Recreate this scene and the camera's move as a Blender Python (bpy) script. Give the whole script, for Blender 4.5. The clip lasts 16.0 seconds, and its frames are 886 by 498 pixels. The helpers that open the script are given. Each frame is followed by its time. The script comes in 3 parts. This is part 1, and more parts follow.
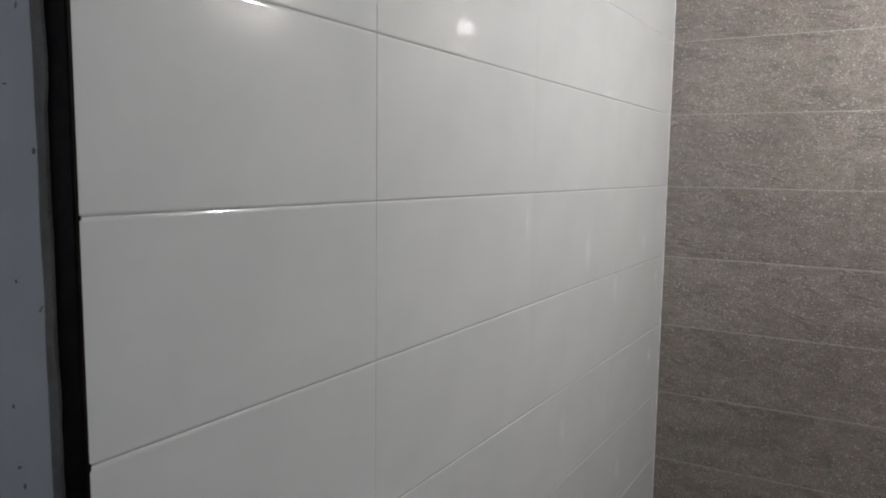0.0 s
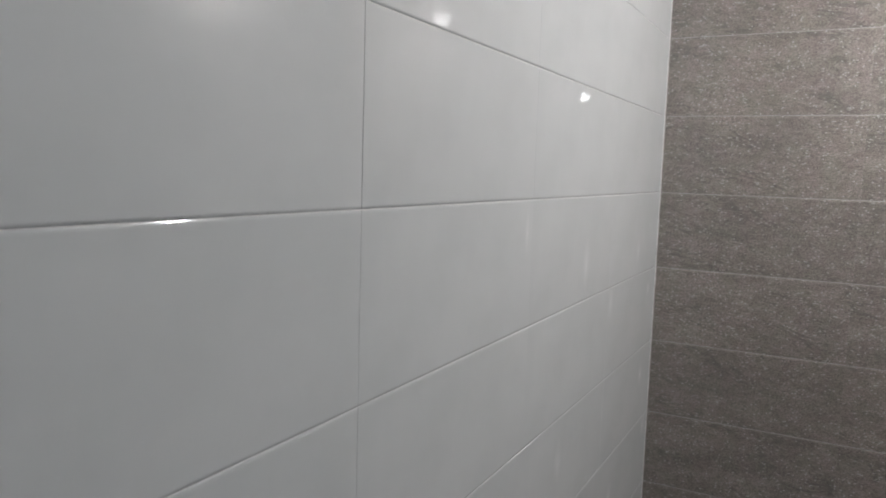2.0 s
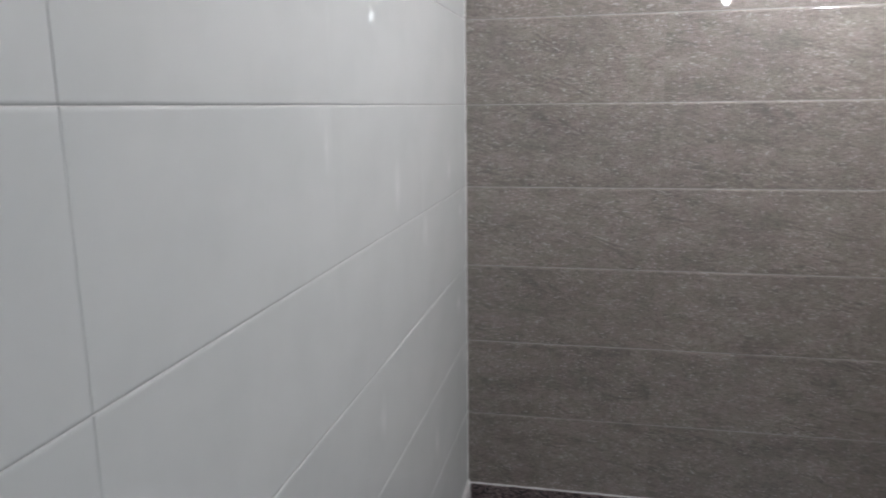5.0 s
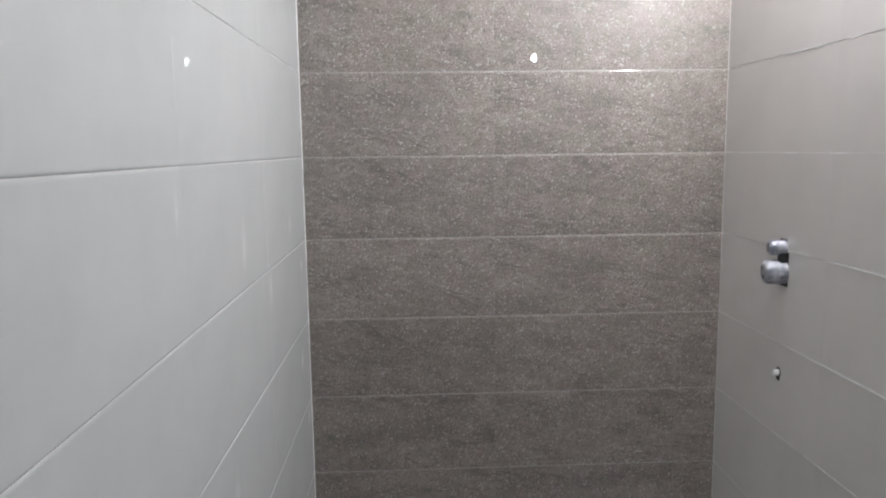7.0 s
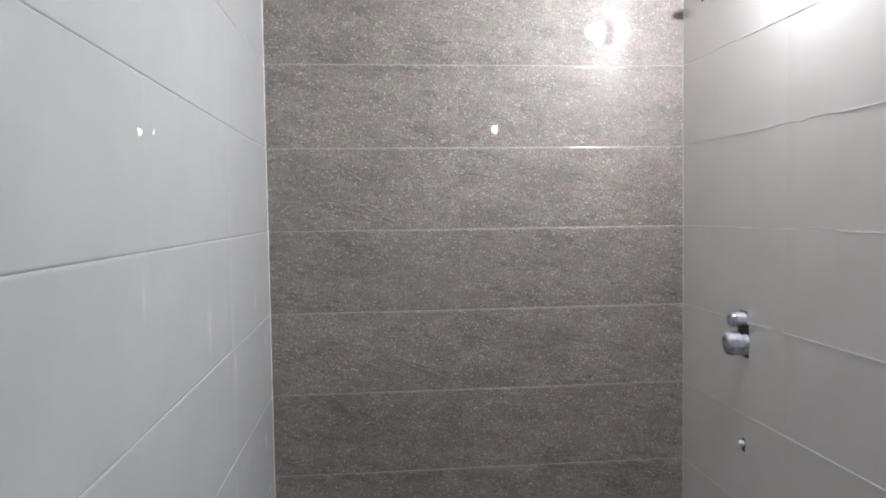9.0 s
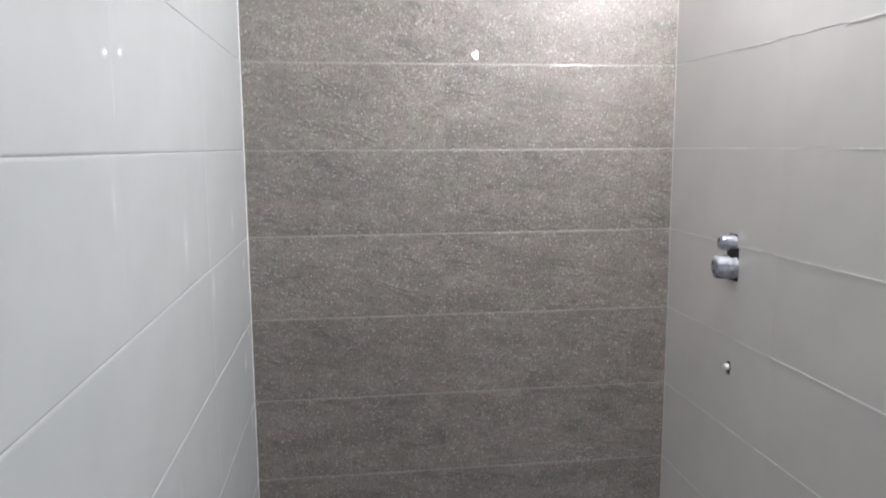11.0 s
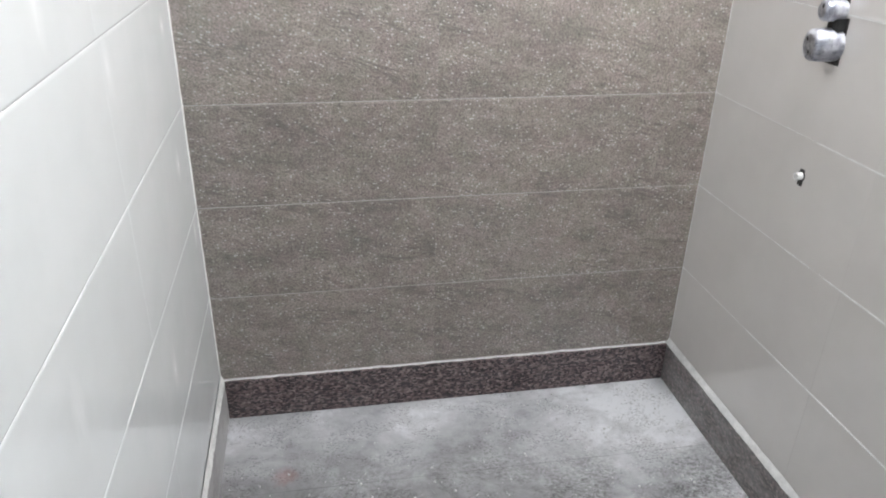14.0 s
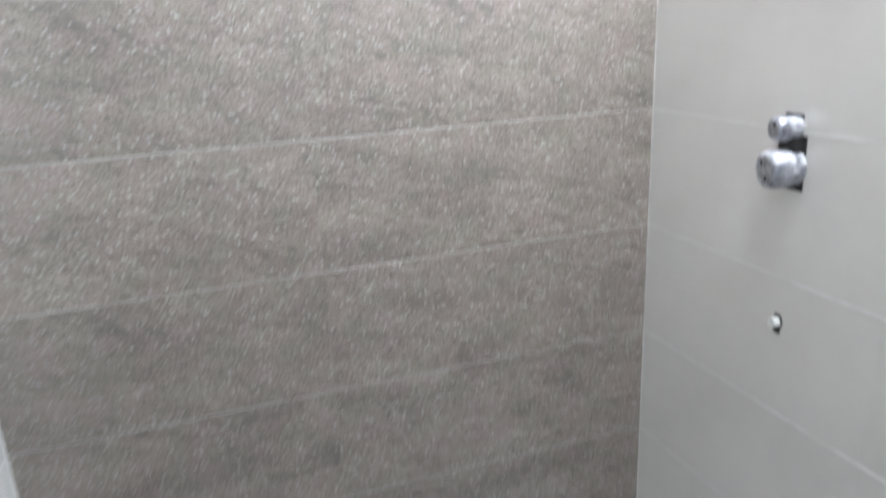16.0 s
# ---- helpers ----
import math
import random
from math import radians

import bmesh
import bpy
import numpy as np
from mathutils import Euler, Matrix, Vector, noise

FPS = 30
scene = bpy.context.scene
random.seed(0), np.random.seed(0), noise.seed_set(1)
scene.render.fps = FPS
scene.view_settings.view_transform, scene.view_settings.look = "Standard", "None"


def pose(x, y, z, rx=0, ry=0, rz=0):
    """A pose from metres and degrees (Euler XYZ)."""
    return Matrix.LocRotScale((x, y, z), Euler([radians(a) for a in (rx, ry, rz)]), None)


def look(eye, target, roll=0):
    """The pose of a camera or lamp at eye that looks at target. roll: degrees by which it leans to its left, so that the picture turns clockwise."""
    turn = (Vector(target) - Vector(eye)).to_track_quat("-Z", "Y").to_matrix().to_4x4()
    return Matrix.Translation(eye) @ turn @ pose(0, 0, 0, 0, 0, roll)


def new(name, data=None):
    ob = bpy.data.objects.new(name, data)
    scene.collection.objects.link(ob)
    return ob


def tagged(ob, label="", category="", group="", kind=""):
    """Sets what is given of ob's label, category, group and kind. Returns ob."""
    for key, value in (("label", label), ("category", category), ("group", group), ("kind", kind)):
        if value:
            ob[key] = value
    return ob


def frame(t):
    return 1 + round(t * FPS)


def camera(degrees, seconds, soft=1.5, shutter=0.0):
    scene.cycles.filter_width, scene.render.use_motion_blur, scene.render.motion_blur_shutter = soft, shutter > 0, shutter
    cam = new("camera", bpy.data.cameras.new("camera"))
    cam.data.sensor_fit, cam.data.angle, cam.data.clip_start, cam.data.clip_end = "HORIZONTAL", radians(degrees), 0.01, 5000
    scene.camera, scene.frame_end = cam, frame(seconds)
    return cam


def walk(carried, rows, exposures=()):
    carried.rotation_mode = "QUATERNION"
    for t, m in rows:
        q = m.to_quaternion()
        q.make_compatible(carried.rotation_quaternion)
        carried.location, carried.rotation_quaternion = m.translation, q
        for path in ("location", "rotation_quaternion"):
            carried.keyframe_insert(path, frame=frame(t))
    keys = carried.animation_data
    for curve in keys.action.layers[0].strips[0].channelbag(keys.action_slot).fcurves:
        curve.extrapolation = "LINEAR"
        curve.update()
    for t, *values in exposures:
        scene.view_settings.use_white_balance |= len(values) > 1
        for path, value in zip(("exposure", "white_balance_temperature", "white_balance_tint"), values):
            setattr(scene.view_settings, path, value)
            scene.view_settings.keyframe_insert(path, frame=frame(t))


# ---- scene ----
cam = camera(62.71, 16.0, soft=1.8, shutter=0.6)
PATH = [
    (0, (0.670, -2.691, 1.455), (-0.353, -0.986, 1.235), 0.77),
    (0.5, (0.637, -2.633, 1.450), (-0.403, -0.940, 1.226), 1.14),
    (1, (0.615, -2.596, 1.445), (-0.434, -0.910, 1.208), 1.52),
    (1.5, (0.584, -2.566, 1.436), (-0.436, -0.860, 1.212), 1.60),
    (2, (0.516, -2.529, 1.454), (-0.417, -0.772, 1.239), 1.75),
    (2.5, (0.442, -2.486, 1.462), (-0.381, -0.676, 1.247), 1.46),
    (3, (0.383, -2.460, 1.461), (-0.344, -0.608, 1.255), 1.23),
    (3.5, (0.377, -2.420, 1.466), (-0.266, -0.534, 1.291), 0.83),
    (4, (0.397, -2.361, 1.451), (-0.204, -0.464, 1.253), 0.38),
    (4.5, (0.405, -2.314, 1.429), (-0.166, -0.417, 1.155), -0.17),
    (5, (0.406, -2.273, 1.398), (-0.002, -0.353, 1.014), -0.78),
    (7.5, (0.332, -2.263, 1.436), (0.453, -0.277, 1.235), -0.81),
    (8, (0.339, -2.272, 1.453), (0.481, -0.280, 1.339), -0.88),
    (8.2, (0.334, -2.274, 1.459), (0.483, -0.282, 1.368), -0.92),
    (10.5, (0.319, -2.230, 1.423), (0.566, -0.256, 1.220), -0.49),
    (11, (0.303, -2.201, 1.410), (0.555, -0.237, 1.132), -0.36),
    (12, (0.320, -2.029, 1.379), (0.571, -0.108, 0.880), 0.87),
    (12.5, (0.320, -1.929, 1.368), (0.564, -0.045, 0.746), 1.35),
    (13, (0.319, -1.827, 1.349), (0.582, 0.015, 0.614), 1.58),
    (13.5, (0.301, -1.759, 1.333), (0.618, 0.033, 0.503), 2.12),
    (13.8, (0.294, -1.738, 1.343), (0.619, 0.036, 0.480), 1.81),
    (14, (0.293, -1.705, 1.350), (0.623, 0.055, 0.461), 1.30),
    (14.5, (0.282, -1.598, 1.331), (0.662, 0.131, 0.402), 0.32),
    (15, (0.300, -1.517, 1.315), (0.736, 0.187, 0.364), -0.39),
    (15.5, (0.345, -1.448, 1.328), (0.841, 0.293, 0.479), -2.15),
    (16, (0.388, -1.326, 1.341), (0.998, 0.483, 0.746), -2.58),
]
walk(cam, [(t, look(e, g, r)) for t, e, g, r in PATH],
     exposures=[(0.0, -0.05, 6650, 9), (3.5, -0.05, 6400, 9), (5.0, 0.14, 6350, 9), (7.5, 0.27, 6350, 9), (8.2, 0.10, 6280, 9), (10.4, 0.40, 6250, 8), (11.0, 0.56, 6250, 8),
                (12.5, 0.94, 6300, 8), (13.5, 1.22, 6350, 7), (14.5, 1.29, 6350, 7), (15.5, 1.41, 6200, 5), (16.0, 1.21, 6050, 5)])

# ---- plan (metres) ----
W = 1.319            # clear width between the tiled side walls
END = -2.268         # where the tiling of the alcove stops
TL, TH = 0.592, 0.2545   # tile length and course height
Z0 = 0.13            # top of the granite skirting
ROWS = 10
TOP = Z0 + ROWS * TH
HALL = -4.3          # far end of the space behind the camera
HALL_X = -1.5
rng = random.Random(7)


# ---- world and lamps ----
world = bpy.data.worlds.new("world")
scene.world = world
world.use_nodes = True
# bluish sky, let in only by the opening added to the unseen hall wall
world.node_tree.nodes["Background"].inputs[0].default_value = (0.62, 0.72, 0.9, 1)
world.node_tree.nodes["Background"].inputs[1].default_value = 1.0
BULB_B, BULB_A = 670.0, 68.0     # glow of the two bulbs


# ---- materials ----
def material(name):
    m = bpy.data.materials.new(name)
    m.use_nodes = True
    nt = m.node_tree
    return m, nt, nt.nodes["Principled BSDF"]


def node(nt, kind, **sets):
    n = nt.nodes.new(kind)
    for k, v in sets.items():
        if k in n.inputs:
            n.inputs[k].default_value = v
    return n


def coords(nt, scale=(1, 1, 1), rot=(0, 0, 0)):
    tc = nt.nodes.new("ShaderNodeTexCoord")
    mp = nt.nodes.new("ShaderNodeMapping")
    mp.inputs["Scale"].default_value = scale
    mp.inputs["Rotation"].default_value = rot
    nt.links.new(tc.outputs["Object"], mp.inputs["Vector"])
    return mp.outputs["Vector"]


def noise_tex(nt, vec, scale, detail=3.0, rough=0.55, distort=0.0):
    n = node(nt, "ShaderNodeTexNoise", Scale=scale, Detail=detail, Roughness=rough, Distortion=distort)
    nt.links.new(vec, n.inputs["Vector"])
    return n.outputs["Fac"]


def ramp(nt, fac, stops):
    r = nt.nodes.new("ShaderNodeValToRGB")
    els = r.color_ramp.elements
    while len(els) < len(stops):
        els.new(0.5)
    for e, (p, c) in zip(els, stops):
        e.position = p
        e.color = (c, c, c, 1) if isinstance(c, float) else (*c, 1)
    nt.links.new(fac, r.inputs["Fac"])
    return r.outputs["Color"]


def mix(nt, a, b, fac, mode="MIX"):
    n = nt.nodes.new("ShaderNodeMix")
    n.data_type, n.blend_type = "RGBA", mode
    for sock, v in ((n.inputs[6], a), (n.inputs[7], b), (n.inputs[0], fac)):
        if isinstance(v, (int, float)):
            sock.default_value = v
        elif isinstance(v, tuple):
            sock.default_value = (*v, 1)
        else:
            nt.links.new(v, sock)
    return n.outputs[2]


def maths(nt, op, a, b):
    n = nt.nodes.new("ShaderNodeMath")
    n.operation = op
    for i, v in enumerate((a, b)):
        if isinstance(v, (int, float)):
            n.inputs[i].default_value = v
        else:
            nt.links.new(v, n.inputs[i])
    return n.outputs[0]


def bump(nt, height, strength, distance, normal=None):
    n = node(nt, "ShaderNodeBump", Strength=strength, Distance=distance)
    nt.links.new(height, n.inputs["Height"])
    if normal is not None:
        nt.links.new(normal, n.inputs["Normal"])
    return n.outputs["Normal"]


def object_random(nt, low, high):
    oi = nt.nodes.new("ShaderNodeObjectInfo")
    mr = node(nt, "ShaderNodeMapRange")
    mr.inputs["To Min"].default_value, mr.inputs["To Max"].default_value = low, high
    nt.links.new(oi.outputs["Random"], mr.inputs["Value"])
    return mr.outputs[0]


def wiped(nt, spots):
    """How thickly dried grout lies: upright wiped smears at (y, z, half width, half height) on the wall."""
    geo = nt.nodes.new("ShaderNodeNewGeometry")
    streak = noise_tex(nt, coords(nt, (1.0, 1.0, 0.2)), 90.0, 4.0, 0.65, 0.5)
    total = None
    for y, z, hw, hh in spots:
        off = nt.nodes.new("ShaderNodeVectorMath")
        off.operation = "SUBTRACT"
        off.inputs[1].default_value = (0.0, y, z)
        nt.links.new(geo.outputs["Position"], off.inputs[0])
        fit = nt.nodes.new("ShaderNodeVectorMath")
        fit.operation = "MULTIPLY"
        fit.inputs[1].default_value = (0.0, 0.7 / hw, 0.9 / hh)
        nt.links.new(off.outputs["Vector"], fit.inputs[0])
        length = nt.nodes.new("ShaderNodeVectorMath")
        length.operation = "LENGTH"
        nt.links.new(fit.outputs["Vector"], length.inputs[0])
        one = ramp(nt, maths(nt, "ADD", maths(nt, "MULTIPLY", length.outputs["Value"], 0.6), maths(nt, "MULTIPLY", streak, 0.6)), [(0.25, 1.0), (0.85, 0.0)])
        total = one if total is None else maths(nt, "MAXIMUM", total, one)
    return total


def white_glaze(name, low, high, rough=0.0, spots=()):
    m, nt, p = material(name)
    v = coords(nt)
    cloud = ramp(nt, noise_tex(nt, v, 6.0, 3.0), [(0.4, low), (0.6, high)])
    tone = object_random(nt, 0.99, 1.008)
    col = mix(nt, cloud, tone, 1.0, "MULTIPLY")
    p.inputs["Roughness"].default_value = rough
    if spots:
        film = wiped(nt, spots)
        col = mix(nt, col, (0.93, 0.93, 0.925), maths(nt, "MULTIPLY", film, 0.42))
        nt.links.new(maths(nt, "ADD", rough, maths(nt, "MULTIPLY", film, 0.3)), p.inputs["Roughness"])
    nt.links.new(col, p.inputs["Base Color"])
    p.inputs["IOR"].default_value = 1.75
    nt.links.new(bump(nt, noise_tex(nt, v, 14.0, 1.0), 0.25, 0.0006), p.inputs["Normal"])
    return m


def printed(nt, scale=(1, 1, 1), slope=0.0):
    """Coordinates of a printed tile: every tile carries another cut of the design; slope tilts the marks down to the right."""
    oi = nt.nodes.new("ShaderNodeObjectInfo")
    off = nt.nodes.new("ShaderNodeVectorMath")
    off.operation = "SCALE"
    off.inputs[0].default_value = (7.0, 0.0, 4.3)
    nt.links.new(oi.outputs["Random"], off.inputs["Scale"])
    add = nt.nodes.new("ShaderNodeVectorMath")
    nt.links.new(coords(nt, (1, 1, 1), (0, -slope, 0)), add.inputs[0])
    nt.links.new(off.outputs["Vector"], add.inputs[1])
    mp = nt.nodes.new("ShaderNodeMapping")
    mp.inputs["Scale"].default_value = scale
    nt.links.new(add.outputs[0], mp.inputs["Vector"])
    return mp.outputs["Vector"]


def brown_stone(name, rough):
    m, nt, p = material(name)
    grain = noise_tex(nt, printed(nt, (0.9, 1.0, 1.05)), 210.0, 3.0, 0.7, 0.4)
    clumps = noise_tex(nt, printed(nt, (0.8, 1.0, 1.2), 0.1), 48.0, 4.0, 0.6, 0.5)
    dark = noise_tex(nt, printed(nt, (1.0, 1.0, 0.9)), 150.0, 2.0, 0.55, 0.9)
    patches = noise_tex(nt, printed(nt, (1.0, 1.0, 1.8), 0.12), 8.0, 5.0, 0.62, 0.4)
    bands = noise_tex(nt, printed(nt, (1.3, 1.0, 3.4), 0.16), 3.4, 5.0, 0.65, 0.6)
    hue = noise_tex(nt, printed(nt), 17.0, 2.0)
    ridge = noise_tex(nt, printed(nt, (2.2, 1.0, 11.0), 0.24), 1.5, 4.0, 0.6, 0.7)
    where = noise_tex(nt, printed(nt, (1.5, 1.0, 4.0), 0.24), 3.4, 2.0)
    col = ramp(nt, grain, [(0.34, (0.158, 0.134, 0.119)), (0.47, (0.248, 0.211, 0.191)), (0.56, (0.312, 0.270, 0.247)), (0.68, (0.41, 0.364, 0.338))])
    col = mix(nt, col, ramp(nt, clumps, [(0.36, (0.80, 0.80, 0.79)), (0.5, (1.0, 0.995, 0.985)), (0.64, (1.17, 1.16, 1.15))]), 0.85, "MULTIPLY")
    col = mix(nt, col, ramp(nt, bands, [(0.36, (0.82, 0.815, 0.81)), (0.5, (1.0, 0.995, 0.985)), (0.64, (1.12, 1.11, 1.10))]), 1.0, "MULTIPLY")
    col = mix(nt, col, ramp(nt, patches, [(0.38, 0.92), (0.62, 1.07)]), 1.0, "MULTIPLY")
    col = mix(nt, col, ramp(nt, hue, [(0.36, (0.975, 1.01, 0.95)), (0.64, (1.035, 0.985, 0.995))]), 1.0, "MULTIPLY")
    # soft dark veins running down to the right, with paler crystals along them
    away = maths(nt, "ABSOLUTE", maths(nt, "SUBTRACT", ridge, 0.5), 0.0)
    there = ramp(nt, where, [(0.48, 0.0), (0.60, 1.0)])
    vein = maths(nt, "MULTIPLY", ramp(nt, away, [(0.0, 1.0), (0.026, 0.0)]), there)
    col = mix(nt, col, (0.105, 0.090, 0.080), maths(nt, "MULTIPLY", vein, 0.68))
    pits = ramp(nt, dark, [(0.30, 1.0), (0.41, 0.0)])
    col = mix(nt, col, (0.045, 0.038, 0.034), maths(nt, "MULTIPLY", pits, 0.58))
    vo = node(nt, "ShaderNodeTexVoronoi", Scale=230.0)
    nt.links.new(printed(nt, (0.75, 1.0, 1.1), 0.1), vo.inputs["Vector"])
    bw = nt.nodes.new("ShaderNodeRGBToBW")
    nt.links.new(vo.outputs["Color"], bw.inputs[0])
    crowd = maths(nt, "ADD", maths(nt, "MULTIPLY", ramp(nt, patches, [(0.42, 0.0), (0.62, 1.0)]), 0.07), maths(nt, "MULTIPLY", maths(nt, "MULTIPLY", ramp(nt, away, [(0.015, 0.0), (0.04, 1.0), (0.07, 0.0)]), there), 0.10))
    pick = ramp(nt, maths(nt, "ADD", bw.outputs[0], crowd), [(0.865, 0.0), (0.91, 1.0)])
    core = ramp(nt, vo.outputs["Distance"], [(0.25, 1.0), (0.60, 0.0)])
    crystal = maths(nt, "MULTIPLY", pick, core)
    col = mix(nt, col, (0.76, 0.735, 0.70), maths(nt, "MULTIPLY", crystal, 0.66))
    col = mix(nt, col, object_random(nt, 0.90, 1.0), 1.0, "MULTIPLY")
    nt.links.new(col, p.inputs["Base Color"])
    p.inputs["Roughness"].default_value = 0.47
    p.inputs["Specular IOR Level"].default_value = 1.0
    high = maths(nt, "SUBTRACT", maths(nt, "ADD", maths(nt, "ADD", grain, clumps), maths(nt, "MULTIPLY", crystal, 0.35)), maths(nt, "MULTIPLY", pits, 0.35))
    nt.links.new(bump(nt, high, 1.0, 0.0016), p.inputs["Normal"])
    p.inputs["Coat Weight"].default_value = 1.0
    p.inputs["Coat IOR"].default_value = 1.72
    p.inputs["Coat Roughness"].default_value = rough
    return m


def granite(name, dust):
    m, nt, p = material(name)
    v = coords(nt)
    vo = node(nt, "ShaderNodeTexVoronoi", Scale=175.0)
    vo.inputs["Randomness"].default_value = 1.0
    nt.links.new(coords(nt, (0.7, 1.0, 1.25), (0, 0.5, 0)), vo.inputs["Vector"])
    bw = nt.nodes.new("ShaderNodeRGBToBW")
    nt.links.new(vo.outputs["Color"], bw.inputs[0])
    col = ramp(nt, bw.outputs[0], [(0.28, (0.022, 0.016, 0.018)), (0.42, (0.085, 0.056, 0.056)), (0.6, (0.150, 0.105, 0.104)), (0.72, (0.20, 0.145, 0.142)), (0.84, (0.26, 0.205, 0.20))])
    big = noise_tex(nt, v, 75.0, 4.0, 0.65)
    col = mix(nt, col, ramp(nt, big, [(0.40, 0.62), (0.60, 1.25)]), 0.9, "MULTIPLY")
    film = ramp(nt, noise_tex(nt, coords(nt, (1, 1, 2)), 9.0, 5.0, 0.65), [(0.42, 0.0), (0.66, 1.0)])
    amount = maths(nt, "ADD", maths(nt, "MULTIPLY", film, 0.06 + dust), dust)
    nt.links.new(mix(nt, col, (0.44, 0.432, 0.43), amount), p.inputs["Base Color"])
    p.inputs["Roughness"].default_value = 0.45
    nt.links.new(bump(nt, big, 0.2, 0.001), p.inputs["Normal"])
    return m


def cement(name, dark, light, scale=14.0, relief=0.003):
    m, nt, p = material(name)
    v = coords(nt)
    a, b = noise_tex(nt, v, scale, 6.0, 0.65), noise_tex(nt, v, scale * 14, 3.0, 0.6)
    col = ramp(nt, a, [(0.3, dark), (0.7, light)])
    col = mix(nt, col, ramp(nt, b, [(0.3, 0.8), (0.7, 1.12)]), 0.7, "MULTIPLY")
    nt.links.new(col, p.inputs["Base Color"])
    p.inputs["Roughness"].default_value = 0.85
    nt.links.new(bump(nt, b, 0.6, relief), p.inputs["Normal"])
    return m


def dusty_floor():
    m, nt, p = material("dusty_cement_smeared_stone")
    tc = nt.nodes.new("ShaderNodeTexCoord")
    v = tc.outputs["Object"]
    a = noise_tex(nt, v, 5.5, 8.0, 0.68, 0.4)
    b = noise_tex(nt, v, 26.0, 6.0, 0.7, 0.3)
    c = noise_tex(nt, coords(nt, (1.0, 1.5, 1.0), (0, 0, 0.4)), 130.0, 4.0, 0.7, 0.6)
    xyz = nt.nodes.new("ShaderNodeSeparateXYZ")
    nt.links.new(v, xyz.inputs[0])
    # cement slurry lies thicker along the edges of the floor
    edge = node(nt, "ShaderNodeMapRange")
    edge.inputs["From Min"].default_value, edge.inputs["From Max"].default_value = 0.75, 1.3
    nt.links.new(xyz.outputs["X"], edge.inputs["Value"])
    edge2 = node(nt, "ShaderNodeMapRange")
    edge2.inputs["From Min"].default_value, edge2.inputs["From Max"].default_value = -0.40, -0.06
    nt.links.new(xyz.outputs["Y"], edge2.inputs["Value"])
    slurry = maths(nt, "ADD", maths(nt, "MULTIPLY", edge.outputs[0], 0.24), maths(nt, "MULTIPLY", edge2.outputs[0], 0.20))
    big = noise_tex(nt, coords(nt, (1.0, 2.0, 1.0), (0, 0, 0.35)), 2.6, 5.0, 0.6, 0.5)
    film = maths(nt, "ADD", maths(nt, "ADD", maths(nt, "MULTIPLY", a, 0.66), maths(nt, "ADD", maths(nt, "MULTIPLY", b, 0.22), maths(nt, "MULTIPLY", big, 0.42))), slurry)
    col = ramp(nt, film, [(0.52, (0.15, 0.146, 0.148)), (0.68, (0.265, 0.263, 0.27)), (0.78, (0.36, 0.361, 0.370)), (0.90, (0.47, 0.473, 0.485)), (1.0, (0.64, 0.645, 0.66))])
    specks = maths(nt, "MULTIPLY", ramp(nt, c, [(0.39, 1.0), (0.47, 0.0)]), ramp(nt, noise_tex(nt, coords(nt, (1.0, 1.7, 1.0), (0, 0, 0.3)), 7.0, 4.0, 0.65), [(0.48, 0.0), (0.56, 1.0)]))
    col = mix(nt, col, (0.10, 0.097, 0.097), maths(nt, "MULTIPLY", specks, 0.7))
    chips = ramp(nt, noise_tex(nt, coords(nt, (1.0, 1.6, 1.0)), 48.0, 4.0, 0.66, 0.6), [(0.31, 1.0), (0.37, 0.0)])
    col = mix(nt, col, (0.15, 0.145, 0.14), maths(nt, "MULTIPLY", chips, 0.5))
    # trodden grit away from the end wall
    front = node(nt, "ShaderNodeMapRange")
    front.inputs["From Min"].default_value, front.inputs["From Max"].default_value = -0.16, -0.44
    nt.links.new(xyz.outputs["Y"], front.inputs["Value"])
    cover = maths(nt, "MULTIPLY", front.outputs[0], ramp(nt, noise_tex(nt, v, 6.0, 5.0, 0.65, 0.5), [(0.44, 0.0), (0.56, 1.0)]))
    grit = noise_tex(nt, coords(nt, (1.0, 1.25, 1.0), (0, 0, 0.5)), 85.0, 4.0, 0.7, 0.6)
    col = mix(nt, col, ramp(nt, grit, [(0.36, (0.36, 0.35, 0.34)), (0.5, (0.74, 0.73, 0.72)), (0.66, (1.15, 1.15, 1.15))]), cover, "MULTIPLY")
    # small red oxide stain
    sp = nt.nodes.new("ShaderNodeVectorMath")
    sp.operation = "DISTANCE"
    sp.inputs[1].default_value = (0.165, -0.262, 0.0)
    nt.links.new(v, sp.inputs[0])
    spot = ramp(nt, maths(nt, "ADD", sp.outputs["Value"], maths(nt, "MULTIPLY", b, 0.09)), [(0.045, 1.0), (0.085, 0.0)])
    col = mix(nt, col, (0.42, 0.12, 0.09), maths(nt, "MULTIPLY", spot, 0.26))
    nt.links.new(col, p.inputs["Base Color"])
    p.inputs["Roughness"].default_value = 0.75
    nt.links.new(bump(nt, maths(nt, "ADD", film, maths(nt, "MULTIPLY", maths(nt, "MULTIPLY", grit, cover), 0.8)), 0.5, 0.004), p.inputs["Normal"])
    return m


